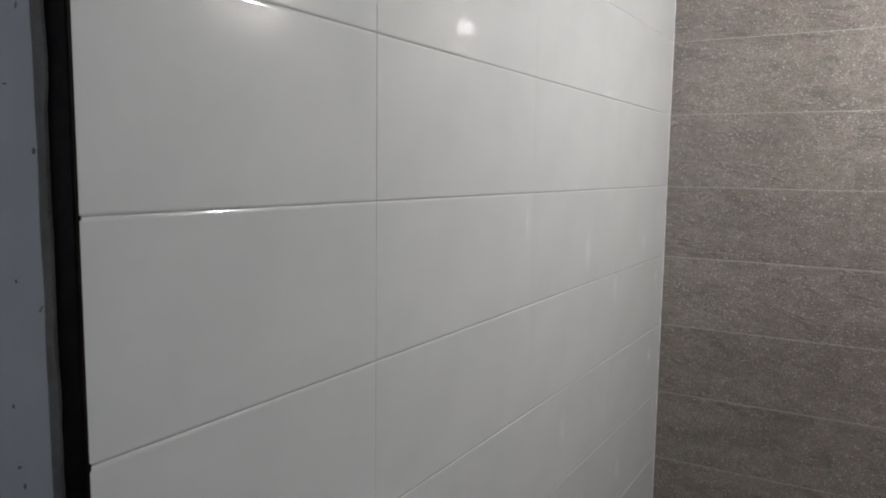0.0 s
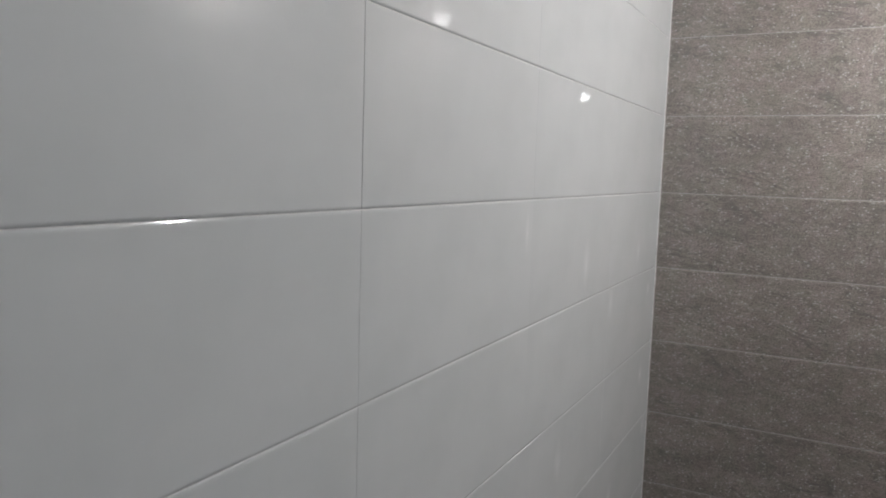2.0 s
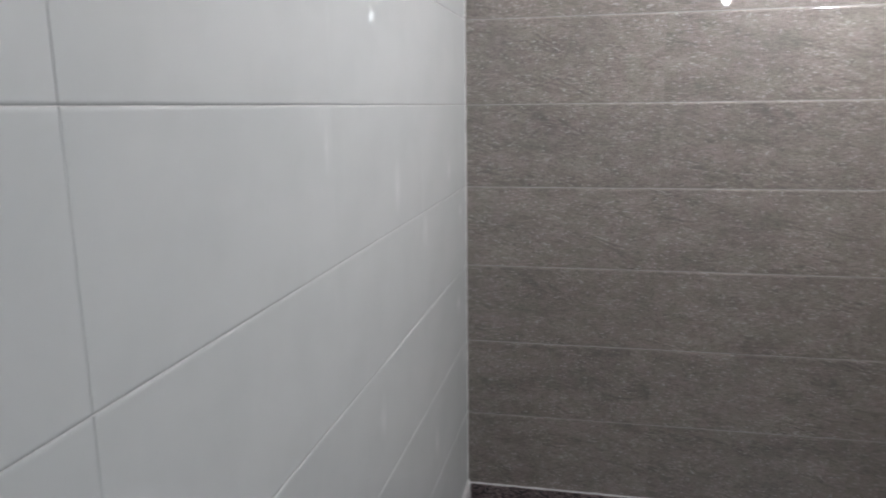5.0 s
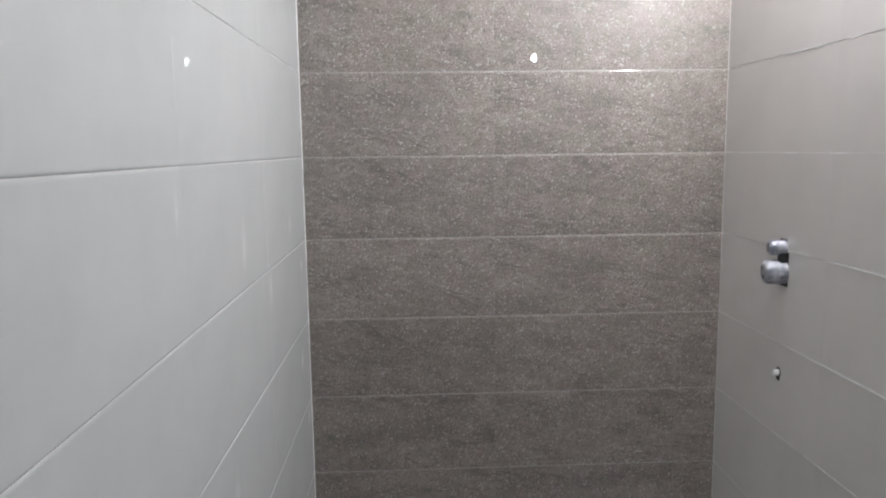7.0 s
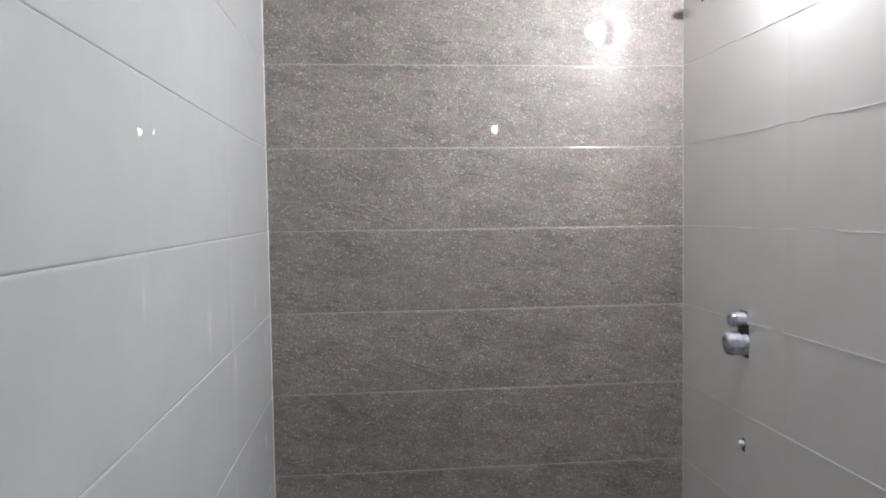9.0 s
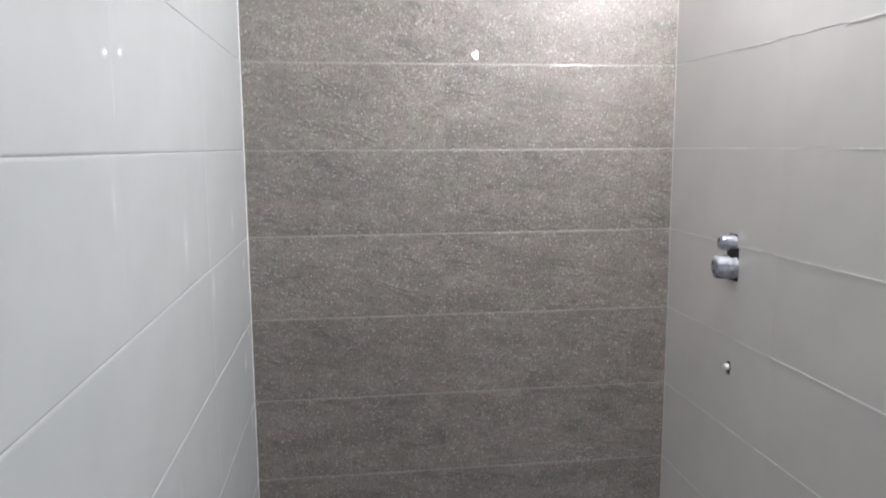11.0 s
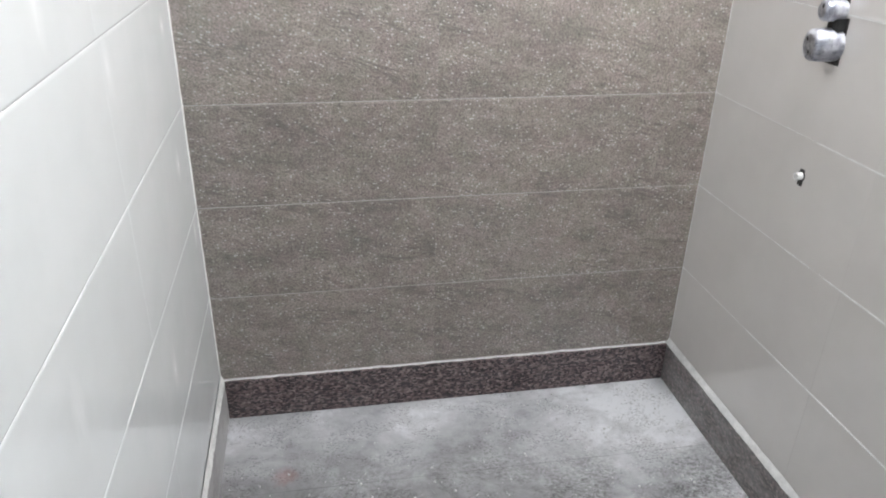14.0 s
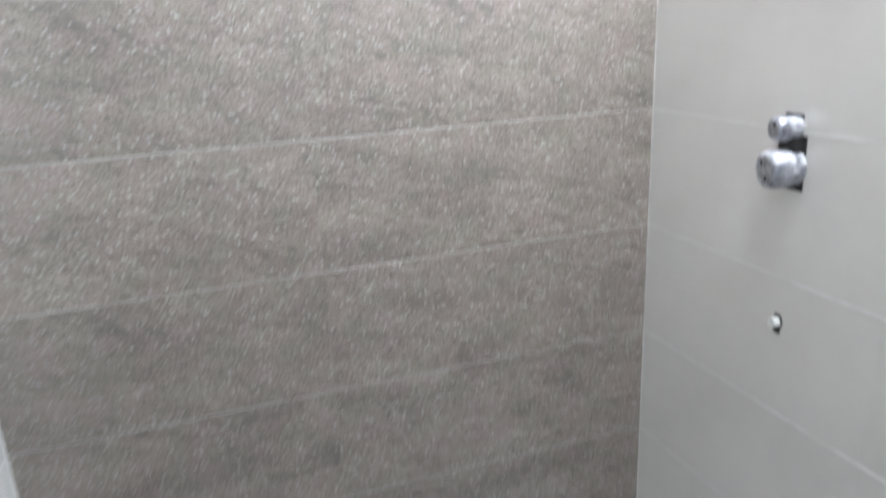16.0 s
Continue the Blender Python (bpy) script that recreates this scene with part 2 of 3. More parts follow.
def plain(name, colour, rough=0.5, metal=0.0, grain=60.0, vary=0.12):
    m, nt, p = material(name)
    f = noise_tex(nt, coords(nt), grain, 4.0, 0.6)
    lo, hi = tuple(c * (1 - vary) for c in colour), tuple(min(1.0, c * (1 + vary)) for c in colour)
    nt.links.new(ramp(nt, f, [(0.3, lo), (0.7, hi)]), p.inputs["Base Color"])
    p.inputs["Roughness"].default_value, p.inputs["Metallic"].default_value = rough, metal
    nt.links.new(bump(nt, f, 0.15, 0.0008), p.inputs["Normal"])
    return m


def stained_chrome():
    m, nt, p = material("cement_stained_chrome")
    f = noise_tex(nt, coords(nt), 62.0, 5.0, 0.7, 0.5)
    g = noise_tex(nt, coords(nt, (1.0, 1.0, 1.0), (0.4, 0.2, 0)), 34.0, 3.0, 0.6, 0.4)
    haze = ramp(nt, g, [(0.40, 0.0), (0.56, 1.0)])
    tarnish = ramp(nt, f, [(0.46, 0.0), (0.62, 1.0)])
    col = mix(nt, (0.42, 0.43, 0.49), (0.13, 0.135, 0.16), maths(nt, "MULTIPLY", tarnish, 0.75))
    nt.links.new(mix(nt, col, (0.74, 0.745, 0.77), maths(nt, "MULTIPLY", haze, 0.6)), p.inputs["Base Color"])
    nt.links.new(maths(nt, "ADD", maths(nt, "MULTIPLY", haze, 0.42), maths(nt, "ADD", maths(nt, "MULTIPLY", tarnish, 0.18), 0.30)), p.inputs["Roughness"])
    nt.links.new(maths(nt, "SUBTRACT", 0.95, maths(nt, "MULTIPLY", haze, 0.75)), p.inputs["Metallic"])
    nt.links.new(bump(nt, f, 0.3, 0.0015), p.inputs["Normal"])
    return m


def glowing(name, colour, strength):
    m, nt, p = material(name)
    p.inputs["Base Color"].default_value = (0.9, 0.9, 0.9, 1)
    p.inputs["Emission Color"].default_value = (*colour, 1)
    p.inputs["Emission Strength"].default_value = strength
    return m


SMEARS_LEFT = ((-0.81, 1.235, 0.022, 0.075), (-0.957, 0.783, 0.022, 0.06), (-0.143, 0.803, 0.024, 0.05), (-0.562, 1.106, 0.024, 0.06), (-0.27, 1.22, 0.018, 0.045),
               (-1.21, 1.34, 0.010, 0.05), (-0.10, 1.085, 0.020, 0.03), (-0.06, 0.60, 0.018, 0.05), (-0.47, 0.50, 0.025, 0.06))
SMEARS_RIGHT = ((-0.430, 1.174, 0.022, 0.018), (-0.50, 1.150, 0.04, 0.006))
M_WHITE, M_BROWN = white_glaze("white_glazed_ceramic", (0.694, 0.721, 0.716), (0.724, 0.749, 0.744), 0.0, SMEARS_LEFT), brown_stone("brown_stone_look_ceramic", 0.0)
# right wall: the white glaze recipe with a darker, warmer base colour
M_PALE = white_glaze("pale_warm_grey_glazed_ceramic", (0.663, 0.632, 0.606), (0.688, 0.656, 0.629), 0.0, SMEARS_RIGHT)
M_WHITE_EDGE = white_glaze("white_glaze_at_tile_edges", (0.694, 0.721, 0.716), (0.724, 0.749, 0.744), 0.05)
M_PALE_EDGE = white_glaze("pale_glaze_at_tile_edges", (0.663, 0.632, 0.606), (0.688, 0.656, 0.629), 0.05)
M_BROWN_EDGE = brown_stone("brown_glaze_at_tile_edges", 0.05)
EDGES = {M_WHITE: M_WHITE_EDGE, M_PALE: M_PALE_EDGE, M_BROWN: M_BROWN_EDGE}
M_GRANITE, M_GRANITE_DUSTY = granite("reddish_brown_granite", 0.02), granite("dusty_granite", 0.24)
M_GRANITE_GREY = granite("slurry_covered_granite", 0.78)
M_FLOOR = dusty_floor()
M_GROUT = cement("pale_grout", (0.66, 0.66, 0.65), (0.78, 0.78, 0.77), 30.0, 0.001)
M_GROUT_BROWN = cement("beige_grout", (0.36, 0.34, 0.315), (0.54, 0.515, 0.485), 30.0, 0.001)
M_FILLET = cement("white_cement_fillet", (0.62, 0.615, 0.60), (0.86, 0.855, 0.84), 40.0, 0.003)
# near black: stands for the shade inside shallow cut-outs and drilled holes
M_HOLE_SHADE = cement("near_black_hole_shade", (0.03, 0.028, 0.027), (0.07, 0.065, 0.06), 40.0, 0.006)
M_PLASTER = cement("grey_plaster", (0.20, 0.19, 0.18), (0.34, 0.33, 0.31), 18.0, 0.003)
M_PAINT = plain("white_wall_paint", (0.80, 0.82, 0.85), 0.6, grain=12.0, vary=0.04)
M_WOOD = plain("dark_stained_wood", (0.010, 0.007, 0.0055), 0.6, grain=50.0, vary=0.5)
M_WOOD.node_tree.nodes["Principled BSDF"].inputs["Specular IOR Level"].default_value = 0.08
M_CHROME = stained_chrome()
M_CAP = plain("matt_grey_cap", (0.30, 0.30, 0.315), 0.4, 0.5, grain=90.0, vary=0.5)
M_PVC = plain("white_plastic_pipe", (0.78, 0.78, 0.76), 0.35)
M_BLACK = plain("black_rubber", (0.02, 0.02, 0.02), 0.6)
M_SCUFF = plain("grey_scuff", (0.26, 0.25, 0.25), 0.8)
M_CRUMB = cement("cement_crumbs", (0.5, 0.5, 0.49), (0.8, 0.8, 0.79), 60.0)
# unseen hall walls, kept pale so they bounce light onto the front wall
M_HALL = plain("hall_wall_paint", (0.74, 0.76, 0.80), 0.7, grain=8.0, vary=0.05)
# unseen ceiling, its grey set to hold back light bounced from above
M_CEIL = plain("unseen_ceiling_grey", (0.40, 0.40, 0.40), 0.9, grain=10.0, vary=0.1)
M_BULB_B = glowing("lit_bulb", (0.985, 0.972, 1.0), BULB_B)
M_BULB_A = glowing("lit_bulb_hall", (0.90, 0.96, 1.0), BULB_A)


# ---- mesh helpers ----
def put_mesh(name, bm, mat, parent=None, label=""):
    me = bpy.data.meshes.new(name)
    bm.normal_update()
    bm.to_mesh(me)
    bm.free()
    me.materials.append(mat)
    ob = new(name, me)
    if parent is not None:
        ob.parent = parent
    if label:
        tagged(ob, label)
    return ob


def part(name, bm, mat, parent, label=""):
    return put_mesh(name, bm, mat, parent, label)


def box(x0, x1, y0, y1, z0, z1, bevel=0.0):
    bm = bmesh.new()
    bmesh.ops.create_cube(bm, size=1.0)
    for v in bm.verts:
        v.co = Vector(((x0 + x1) / 2 + v.co.x * (x1 - x0), (y0 + y1) / 2 + v.co.y * (y1 - y0), (z0 + z1) / 2 + v.co.z * (z1 - z0)))
    if bevel:
        bmesh.ops.bevel(bm, geom=bm.edges[:], offset=bevel, segments=2, affect="EDGES")
    return bm


def turned(profile, axis="x", segments=28):
    """A solid of revolution from (distance along the axis, radius) pairs."""
    bm = bmesh.new()
    rings = []
    for d, r in profile:
        ring = []
        for i in range(segments):
            a = 2 * math.pi * i / segments
            c, s = r * math.cos(a), r * math.sin(a)
            ring.append(bm.verts.new((d, c, s) if axis == "x" else (c, s, d)))
        rings.append(ring)
    for a, b in zip(rings, rings[1:]):
        for i in range(segments):
            f = bm.faces.new((a[i], a[(i + 1) % segments], b[(i + 1) % segments], b[i]))
            f.smooth = True
    bm.faces.new(rings[0])
    bm.faces.new(rings[-1])
    bmesh.ops.recalc_face_normals(bm, faces=bm.faces[:])
    for e in bm.edges:
        if len(e.link_faces) == 2 and e.calc_face_angle(0) > 0.7:
            e.smooth = False
    return bm


BOW, FALL = 0.065, 0.0105     # how far in from its end a smooth tile bends, and by how much


def tile_mesh(name, length, height, mat, side, edge, drop, gap, thick=0.009, hole=None):
    """One tile: back at y = thick, glazed front at y = 0, with a rounded rim, edge wide along the
    top and bottom and side wide at the butted ends, half the joint (gap) left free; an optional rectangular hole (x0, x1, z0, z1)."""
    low = edge * (0.85 if mat is M_WHITE else 0.12)      # the lower rim of the other tiles is nearly square
    bowed = mat is not M_BROWN and length > 3 * BOW      # the ends of the smooth tiles fall away slightly
    xs = [side, side + 0.002, length - side - 0.002, length - side]
    zs = [low, low + 0.002, height - edge - 0.002, height - edge]
    if bowed:
        xs = xs[:2] + [side + BOW, length - side - BOW] + xs[2:]
    if hole:
        xs, zs = sorted({*xs, hole[0], hole[1]}), sorted({*zs, hole[2], hole[3]})
    verts, faces, norms = [], [], []

    def vert(x, y, z, n):
        verts.append((x, y, z))
        norms.append(Vector(n).normalized())
        return len(verts) - 1

    def bow(x):
        if not bowed:
            return 0.0
        return FALL * (max(0.0, 1 - (length - side - x) / BOW) - max(0.0, 1 - (x - side) / BOW))

    grid = [[vert(x, 0.0, z, (bow(x), -1, 0)) for z in zs] for x in xs]
    for i in range(len(xs) - 1):
        for j in range(len(zs) - 1):
            if hole and xs[i] >= hole[0] - 1e-6 and xs[i + 1] <= hole[1] + 1e-6 and zs[j] >= hole[2] - 1e-6 and zs[j + 1] <= hole[3] + 1e-6:
                continue
            faces.append((grid[i][j], grid[i + 1][j], grid[i + 1][j + 1], grid[i][j + 1]))
    if hole:
        x0, x1, z0, z1 = hole
        ring = [(x0, z0), (x1, z0), (x1, z1), (x0, z1)]
        for (ax, az), (bx, bz) in zip(ring, ring[1:] + ring[:1]):
            n = ((az - bz), 0, (bx - ax))
            q = [vert(ax, 0, az, n), vert(bx, 0, bz, n), vert(bx, thick, bz, n), vert(ax, thick, az, n)]
            faces.append(tuple(q))
    flat = len(faces)
    # the rounded rim, ring by ring
    border = [grid[i][0] for i in range(len(xs))] + [grid[-1][j] for j in range(1, len(zs))]
    border += [grid[i][-1] for i in range(len(xs) - 2, -1, -1)] + [grid[0][j] for j in range(len(zs) - 2, 0, -1)]
    last = border
    gx, gz = gap[0], gap[1]
    for w, y, lean, sharp in ((0.5, drop * 0.12, 0.15, 0.45), (0.15, drop * 0.5, 0.36, 1.2), (0.0, drop * 1.3, 3.0, 3.0), (0.0, thick, 6.0, 6.0)):
        ringv = []
        for b in border:
            x, _, z = verts[b]
            ox = -1 if x <= side + 1e-6 else (1 if x >= length - side - 1e-6 else 0)
            oz = -1 if z <= low + 1e-6 else (1 if z >= height - edge - 1e-6 else 0)
            ix, iz = gx + (side - gx) * w, gz + ((low if oz < 0 else edge) - gz) * w
            nx = x if ox == 0 else (ix if ox < 0 else length - ix)
            nz = z if oz == 0 else (iz if oz < 0 else height - iz)
            ringv.append(vert(nx, y, nz, (ox * sharp, -1, oz * (lean if oz > 0 else sharp))))
        for i in range(len(border)):
            k = (i + 1) % len(border)
            faces.append((last[i], ringv[i], ringv[k], last[k]))
        last = ringv
    me = bpy.data.meshes.new(name)
    me.from_pydata(verts, [], faces)
    me.polygons.foreach_set("use_smooth", [True] * len(faces))
    me.normals_split_custom_set_from_vertices(norms)
    me.materials.append(mat)
    me.materials.append(EDGES[mat])
    me.polygons.foreach_set("material_index", [0] * flat + [1] * (len(faces) - flat))
    return me


# ---- structure ----
def wall(name, dims, mat, label):
    return tagged(put_mesh(name, box(*dims), mat), label, "wall", kind="structure")


wall_left = wall("wall_left", (-0.115, -0.0135, END + 0.006, 0.10, -0.10, TOP), M_PLASTER, "alcove side wall clad in glossy white ceramic tiles")
wall_right = wall("wall_right", (W + 0.0135, W + 0.13, HALL, 0.10, -0.10, TOP), M_PLASTER, "side wall with pale grey-white glossy tiles and open plumbing outlets")
wall_back = wall("wall_back", (-0.0135, W + 0.0135, 0.0135, 0.13, -0.10, TOP), M_PLASTER, "end wall clad in brown stone-look tiles")
part("grout", box(-0.0135, -0.0017, END + 0.006, 0.009, 0.0, TOP), M_GROUT, wall_left)
part("grout", box(W + 0.0017, W + 0.0135, END, 0.009, 0.0, TOP), M_GROUT, wall_right)
part("grout", box(-0.002, W + 0.002, 0.0008, 0.0135, 0.0, TOP), M_GROUT_BROWN, wall_back)
wall_front = wall("wall_front", (HALL_X, -0.052, END - 0.002, END + 0.10, -0.10, TOP), M_PAINT, "white painted wall with scuffs beside the opening")
# unseen wall; its opening is added to throw sky fill on wall_front
wall_hall_left = wall("wall_hall_left", (HALL_X - 0.1, HALL_X, -2.5, END + 0.1, -0.10, TOP), M_HALL, "plain unseen hall wall with an opening added for daylight fill")
part("fill_opening_pier", box(HALL_X - 0.1, HALL_X, HALL, -3.0, -0.10, TOP), M_HALL, wall_hall_left)
part("fill_opening_breast", box(HALL_X - 0.1, HALL_X, -3.0, -2.5, -0.10, 1.0), M_HALL, wall_hall_left)
part("fill_opening_head", box(HALL_X - 0.1, HALL_X, -3.0, -2.5, 2.1, TOP), M_HALL, wall_hall_left)
wall_hall_back = wall("wall_hall_back", (HALL_X - 0.1, W + 0.13, HALL - 0.1, HALL, -0.10, TOP), M_HALL, "plain painted hall end wall, unseen, pale to bounce light")
part("plaster_coat", box(W + 0.001, W + 0.0135, HALL, END - 0.001, 0.0, TOP), M_HALL, wall_right)
tagged(put_mesh("ceiling", box(HALL_X - 0.1, W + 0.13, HALL - 0.1, 0.13, TOP, TOP + 0.1), M_CEIL), "plain grey ceiling, unseen, toned to limit bounced light", "ceiling", kind="structure")

# dark wooden post and ragged plaster strip at the tile's end
post = put_mesh("trim_post", box(-0.038, -0.0002, END - 0.003, END + 0.005, 0.0, TOP, 0.0012), M_WOOD)
tagged(post, "dark rough wooden edge beside the tiles", "trim", kind="structure")


def ragged_strip():
    bm = bmesh.new()
    n = 160
    r = random.Random(3)
    rows = []
    for i in range(n + 1):
        z = TOP * i / n
        w = 0.008 * noise.noise(Vector((0, 0, z * 8))) + 0.004 * noise.noise(Vector((3, 0, z * 31))) + 0.0012 * r.uniform(-1, 1)
        u = 0.0015 * noise.noise(Vector((5, 0, z * 14)))
        rows.append([bm.verts.new(c) for c in ((-0.0535 + u, END - 0.006, z), (-0.037 + w, END - 0.006, z), (-0.037 + w, END + 0.004, z), (-0.0535 + u, END + 0.004, z))])
    for a, b in zip(rows, rows[1:]):
        for i in range(4):
            bm.faces.new((a[i], a[(i + 1) % 4], b[(i + 1) % 4], b[i]))
    bmesh.ops.recalc_face_normals(bm, faces=bm.faces[:])
    return bm


tagged(put_mesh("trim_plaster", ragged_strip(), M_PLASTER), "ragged grey plaster strip along the wooden edge", "trim", kind="structure")

for sx, sz, w, h, turn in ((-0.113, 1.536, 0.006, 0.0018, 4), (-0.085, 1.612, 0.003, 0.006, 30), (-0.0655, 1.467, 0.005, 0.006, 20), (-0.066, 1.305, 0.009, 0.0016, -50),
                           (-0.128, 1.19, 0.004, 0.004, 10), (-0.122, 1.1216, 0.007, 0.003, -25), (-0.113, 1.102, 0.005, 0.006, 15), (-0.11, 1.33, 0.003, 0.004, 0)):
    ob = part("scuff", box(-w / 2, w / 2, -0.0004, 0.001, -h / 2, h / 2), M_SCUFF, wall_front, "small dark scuff")
    ob.matrix_world = pose(sx, END - 0.0020, sz, 0, turn, 0)

# white cement bead in both back corners
def bead(x, side, width):
    bm = bmesh.new()
    r = random.Random(side)
    n = 120
    rows = []
    for i in range(n + 1):
        z = Z0 + (TOP - Z0) * i / n
        w = width + 0.4 * width * noise.noise(Vector((side, 2, z * 22))) + 0.0004 * r.uniform(-1, 1)
        rows.append([bm.verts.new(c) for c in ((x, 0.003, z), (x + side * w, -0.0002, z), (x, -w, z), (x - side * 0.003, 0.0, z))])
    for a, b in zip(rows, rows[1:]):
        for i in range(4):
            bm.faces.new((a[i], a[(i + 1) % 4], b[(i + 1) % 4], b[i]))
    bmesh.ops.recalc_face_normals(bm, faces=bm.faces[:])
    tagged(put_mesh("trim_corner", bm, M_FILLET), "thin white cement bead in the tiled corner", "trim", kind="structure")


bead(0.0, 1, 0.0026)
bead(W, -1, 0.0009)

# floor: stone slabs under dried cement slurry
floor = tagged(put_mesh("floor", box(HALL_X - 0.1, W + 0.13, HALL - 0.1, 0.13, -0.10, -0.012), M_PLASTER), "floor smeared with dusty dried cement", "floor", kind="structure")
ys = [0.0135, -0.314, -0.914, -1.514, -2.114, -2.714, -3.314, -3.914, HALL]
for a, b in zip(ys, ys[1:]):
    part("slab", box(-0.013 if a > -2 else HALL_X, W + 0.013, b + 0.0003, a - 0.0003, -0.012, 0.0, 0.0007), M_FLOOR, floor)


def joint_line(z, k):
    """One overfilled, slightly uneven line of grout along a course, widened below for the lit tile rim."""
    bm = bmesh.new()
    rows = []
    n = 150
    for i in range(n + 1):
        y = -0.003 - 2.26 * i / n
        w = 0.0015 + 0.0005 * noise.noise(Vector((y * 18, k, 0)))
        d = 0.0007 + 0.0003 * noise.noise(Vector((y * 11, k, 5)))
        if noise.noise(Vector((y * 6, k * 3.7, 9))) < -0.22:
            d = -0.0012
        if y > -0.355 + 0.02 * math.sin(k * 2.1):
            d = -0.0006
        # the extra white below the joint stands for the lit upper rim
        rows.append([bm.verts.new(c) for c in ((W + 0.002, y, z + w), (W - d, y, z + w * 0.4), (W - d, y, z - w * 1.5), (W + 0.002, y, z - w * 2.1))])
    for a, b in zip(rows, rows[1:]):
        for i in range(4):
            bm.faces.new((a[i], a[(i + 1) % 4], b[(i + 1) % 4], b[i]))
    bmesh.ops.recalc_face_normals(bm, faces=bm.faces[:])
    return bm


for k in range(1, ROWS):
    part("grout_line", joint_line(Z0 + k * TH, k), M_FILLET, wall_right, "uneven white grout line, widened below to stand for the lit rim")

# ---- granite skirting ----
def skirting(name, length, mat, m, label, rise, lip):
    bm = box(0, length, -0.011, -0.0005, 0.0005, Z0 - 0.004, 0.0015)
    ob = tagged(put_mesh(name, bm, mat), label, "skirting", kind="structure")
    ob.matrix_world = m
    # uneven cement line on its top
    bm = bmesh.new()
    n = max(24, int(length / 0.012))
    rows = []
    r = random.Random(name)
    for i in range(n + 1):
        x = length * i / n
        k = noise.noise(Vector((x * 16, len(name), 0)))
        f = -lip - 0.0025 * k - 0.0012 * r.uniform(-1, 1)
        h = Z0 + (0.0035 if rise > 0 else 0.0018) + 0.002 * noise.noise(Vector((x * 25, 3, 1)))
        rows.append([bm.verts.new(c) for c in ((x, 0.0008, Z0 - 0.006), (x, f, Z0 - 0.0042), (x, f + 0.003, h - 0.001), (x, -0.0022, h + rise + 0.002 * k))])
    for a, b in zip(rows, rows[1:]):
        for i in range(4):
            bm.faces.new((a[i], a[(i + 1) % 4], b[(i + 1) % 4], b[i]))
    bmesh.ops.recalc_face_normals(bm, faces=bm.faces[:])
    part("cement_line", bm, M_FILLET, ob, "uneven white cement line")
    return ob


skirting("baseboard_back", W - 0.023, M_GRANITE, pose(0.0115, -0.0005, 0), "reddish-brown speckled granite skirting under brown tiles", -0.001, 0.0045)
skirting("baseboard_left", 2.262, M_GRANITE_GREY, pose(0.0005, -2.264, 0, 0, 0, 90), "granite skirting covered in pale cement slurry", 0.010, 0.0105)
skirting("baseboard_right", 2.262, M_GRANITE_DUSTY, pose(W - 0.0005, -0.002, 0, 0, 0, -90), "dusty brown granite skirting under white tiles", 0.010, 0.0115)


# ---- plumbing outlets ----
def outlet(name, label):
    ob = new(name)
    return tagged(ob, label, "plumbing")


diverter = outlet("shower_diverter", "two cement-stained chrome valve bodies in a rough tile cut-out")
diverter.location = (W, -0.392, 1.087)


def valve(y, z, r, l, screw):
    bm = turned([(0.009, r * 0.97), (-0.004, r * 0.97), (-0.004, r), (-l * 0.62, r), (-l * 0.84, r * 0.965), (-l + 0.003, r * 0.90), (-l + 0.0008, r * 0.80), (-l, r * 0.70), (-l, r * 0.62), (-l + 0.004, r * 0.58), (-l + 0.004, r * 0.2), (-l + 0.001, r * 0.18)])
    ob = part("valve_body", bm, M_CHROME, diverter)
    ob.location = (0, y, z)
    ob.rotation_euler = (0, 0, radians(-7))
    part("end_cap", turned([(-l + 0.001, r * 0.66), (-l - 0.0004, r * 0.66), (-l - 0.0012, r * 0.60)]), M_CAP, ob, "matt grey end face")
    for a in screw:
        s = part("slot", box(-l - 0.0019, -l + 0.001, -0.004, 0.004, -0.0028, 0.0028, 0.0006), M_BLACK, ob, "dark slot")
        s.location = (0, 0.42 * r * math.cos(a), 0.42 * r * math.sin(a))
        s.rotation_euler = (a, 0, 0)


valve(0.0, 0.0, 0.0325, 0.051, (0.9, 4.4))
valve(0.002, 0.0655, 0.0210, 0.040, (2.0,))
# thin dark plate paints the shade of a deep recess behind the tiles
bm = box(0.0010, 0.0016, -0.060, 0.045, -0.050, 0.110)
part("cutout_shade", bm, M_HOLE_SHADE, diverter, "dark plate for the shade inside the cut-out")
# black block put in for the shade between the two valves
bm = box(-0.018, 0.008, -0.020, -0.004, 0.028, 0.052, 0.002)
part("valve_gap_shade", bm, M_BLACK, diverter, "black block for the shade between the valves")


def stub(name, label, y, z, r, l, mats, tip=0.0, lean=0.0):
    ob = outlet(name, label)
    ob.location = (W, y, z)
    ob.rotation_euler = (0, 0, lean)
    part("pipe", turned([(0.010, r), (-l + 0.002, r), (-l, r * 0.9), (-l, r * 0.62), (-l + 0.008, r * 0.6)], segments=20), mats[0], ob)
    # raised ring, near black where it stands for shade in the drilled hole
    part("hole_ring", turned([(0.006, r * 1.5), (-0.0004, r * 1.5), (-0.0012, r * 1.2)], segments=14), mats[1], ob, "dark ragged hole edge")
    if tip:
        part("plug", turned([(-l + 0.007, r * 0.6), (-l - tip, r * 0.55), (-l - tip - 0.002, r * 0.4)], segments=16), mats[2], ob)
    return ob


spout = stub("spout_outlet", "small white nipple in a dark drilled hole in the tile", -0.394, 0.811, 0.0085, 0.014, (M_PVC, M_HOLE_SHADE))
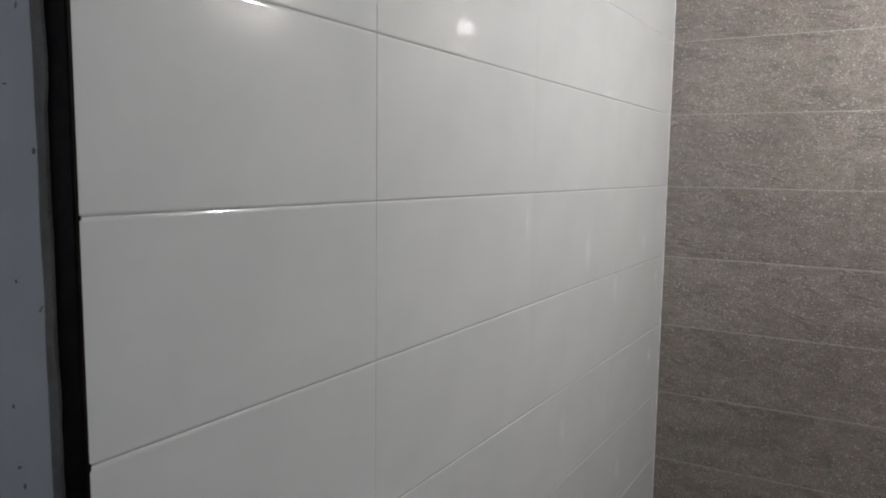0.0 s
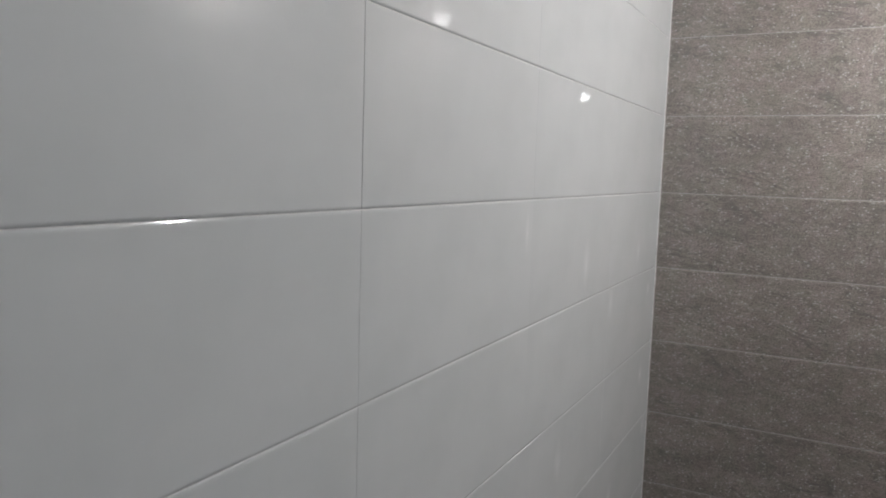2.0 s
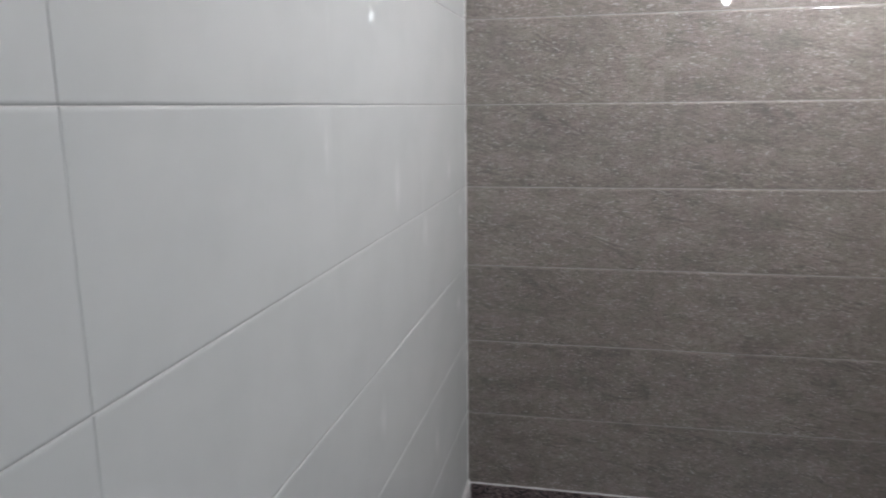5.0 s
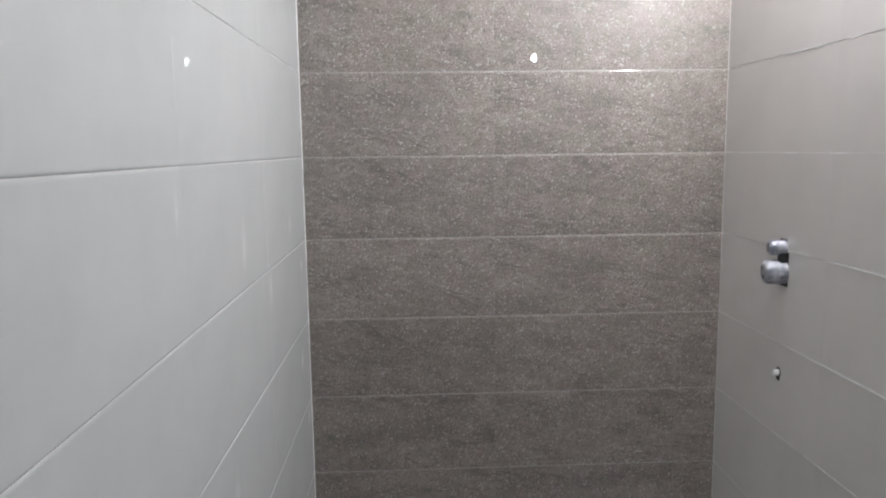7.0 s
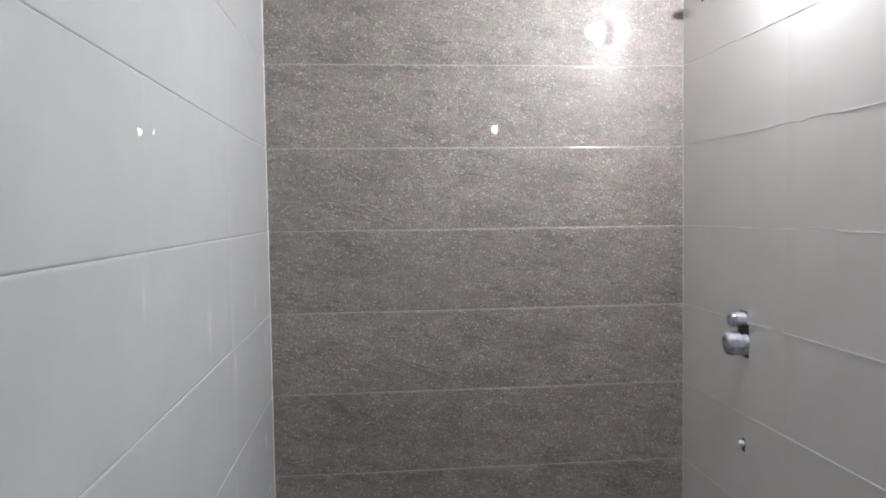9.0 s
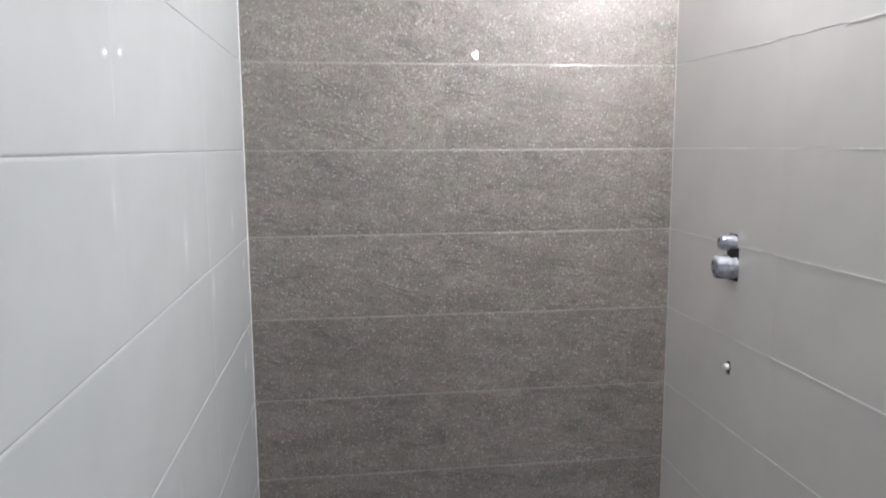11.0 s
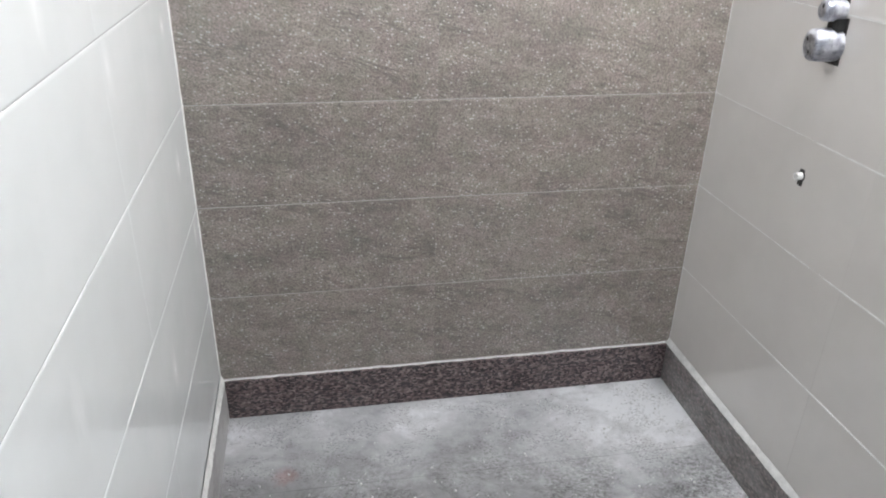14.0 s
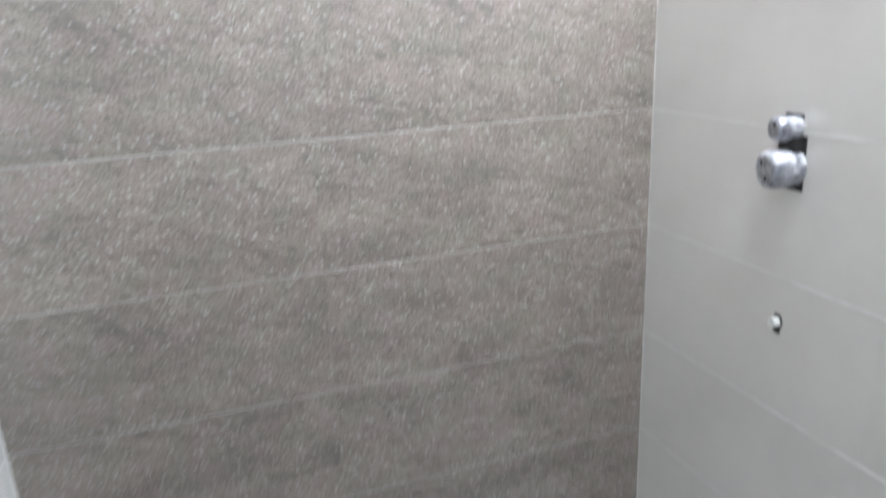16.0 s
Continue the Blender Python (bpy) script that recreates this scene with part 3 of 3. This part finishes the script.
# solid dark block, proud of the tile, in place of the hole's shade
part("chipped_hole_shade", box(-0.0012, 0.006, -0.011, 0.010, -0.024, 0.018, 0.003), M_HOLE_SHADE, spout, "raised dark block for the shade in the chipped hole")
stub("shower_outlet", "white pipe stub with dark plug high on the tiles", -0.14, 2.093, 0.013, 0.03, (M_PVC, M_HOLE_SHADE, M_BLACK), 0.012)
stub("shower_outlet", "white pipe stub with dark plug high on the tiles", -0.14, 2.155, 0.013, 0.03, (M_PVC, M_HOLE_SHADE, M_BLACK), 0.012)
stub("tap_outlet", "white plastic pipe stub low on the tiles", -0.866, 0.43, 0.011, 0.035, (M_PVC, M_PVC))


# ---- bulbs on the right-hand wall ----
def bulb(name, label, y, z, r, glow, lip, out):
    """A low domed lamp: an opaque round cup up to its lip, a glowing dome out to its tip."""
    ob = tagged(new(name), label, "lamp")
    ob.location = (W, y, z)
    part("holder", turned([(0.0005, r * 0.75), (-lip * 0.5, r * 0.8), (-lip + 0.004, r * 1.08), (-lip, r * 1.10), (-lip, r * 1.02), (-lip + 0.003, r * 0.98), (-lip + 0.003, r * 0.4)]), M_PVC, ob, "white round lamp holder")
    prof = [(-lip + 0.0035, r * 0.9), (-lip, r)]
    for i in range(1, 11):
        a = math.pi / 2 * i / 10.2
        prof.append((-lip - (out - lip) * math.sin(a), r * math.cos(a)))
    part("bulb_glass", turned(prof), glow, ob, "glowing white dome")
    return ob


bulb("wall_bulb", "lit white domed lamp in a round holder on the tiles", -0.744, 2.20, 0.040, M_BULB_B, 0.030, 0.098)
bulb("wall_bulb", "lit white domed lamp on the painted hall wall", -2.926, 2.04, 0.029, M_BULB_A, 0.105, 0.140)


# ---- crumbs of cement on the floor ----
def crumbs():
    bm = bmesh.new()
    r = random.Random(11)
    for i in range(900):
        x, y = r.uniform(0.03, W - 0.03), -0.03 - abs(r.gauss(0, 0.55))
        if i % 3 == 0:
            x = W - 0.05 - abs(r.gauss(0, 0.18))
            y = -0.04 - abs(r.gauss(0, 0.25))
        if x < 0.03 or y < END:
            continue
        s = 0.0008 + 0.0038 * r.random() ** 4
        m = Matrix.Translation((x, y, s * 0.6)) @ Euler((r.uniform(0, 6), r.uniform(0, 6), r.uniform(0, 6))).to_matrix().to_4x4() @ Matrix.Diagonal((s, s * r.uniform(0.6, 1.4), s * r.uniform(0.5, 1), 1))
        bmesh.ops.create_icosphere(bm, subdivisions=1, radius=1.0, matrix=m)
    return bm


tagged(put_mesh("cement_crumbs", crumbs(), M_CRUMB), "small white crumbs of cement scattered on the floor", "debris", kind="stuff")


# ---- wall tiles, each a piece of its wall ----
def lay(parent, starts, place, mat, tilt, rim, holes={}):
    shared = {}
    for ci, (u0, u1) in enumerate(starts):
        for k in range(ROWS):
            key = (round(u1 - u0, 4), holes.get((ci, k)))
            if key not in shared:
                shared[key] = tile_mesh("tile", u1 - u0, TH, mat, *rim, hole=key[1])
            ob = new("tile", shared[key])
            ob.parent = parent
            lean = pose(0, rng.uniform(-0.0002, 0.0002), 0, rng.uniform(-tilt, tilt), 0, rng.uniform(-tilt, tilt))
            mid = Matrix.Translation(((u1 - u0) / 2, 0, TH / 2))
            ob.matrix_world = place(u0, Z0 + k * TH) @ mid @ lean @ mid.inverted()


WHITE_RIM = (0.0002, 0.0055, 0.0016, (0.00005, 0.0004))   # end rim, long rim, drop, half joints
BROWN_RIM = (0.0004, 0.0090, 0.0012, (0.0001, 0.0006))
left_u = [(0.0, 2.2648 - 3 * TL)] + [(2.266 - (3 - i) * TL, 2.266 - (2 - i) * TL) for i in range(3)]
lay(wall_left, left_u, lambda u, z: pose(0, -2.266 + u, z, 0, 0, 90), M_WHITE, 0.03, WHITE_RIM)
right_u = [(i * TL, min((i + 1) * TL, 2.266)) for i in range(4)]
holes = {(0, 3): (0.357, 0.4190, 0.1560, TH - 0.0076), (0, 4): (0.367, 0.4080, 0.0068, 0.0275)}
lay(wall_right, right_u, lambda u, z: pose(W, -u, z, 0, 0, -90), M_PALE, 0.03, WHITE_RIM, holes)
back_u = [(0.0, TL), (TL, 2 * TL), (2 * TL, W)]
lay(wall_back, back_u, lambda u, z: pose(u, 0, z), M_BROWN, 0.05, BROWN_RIM)
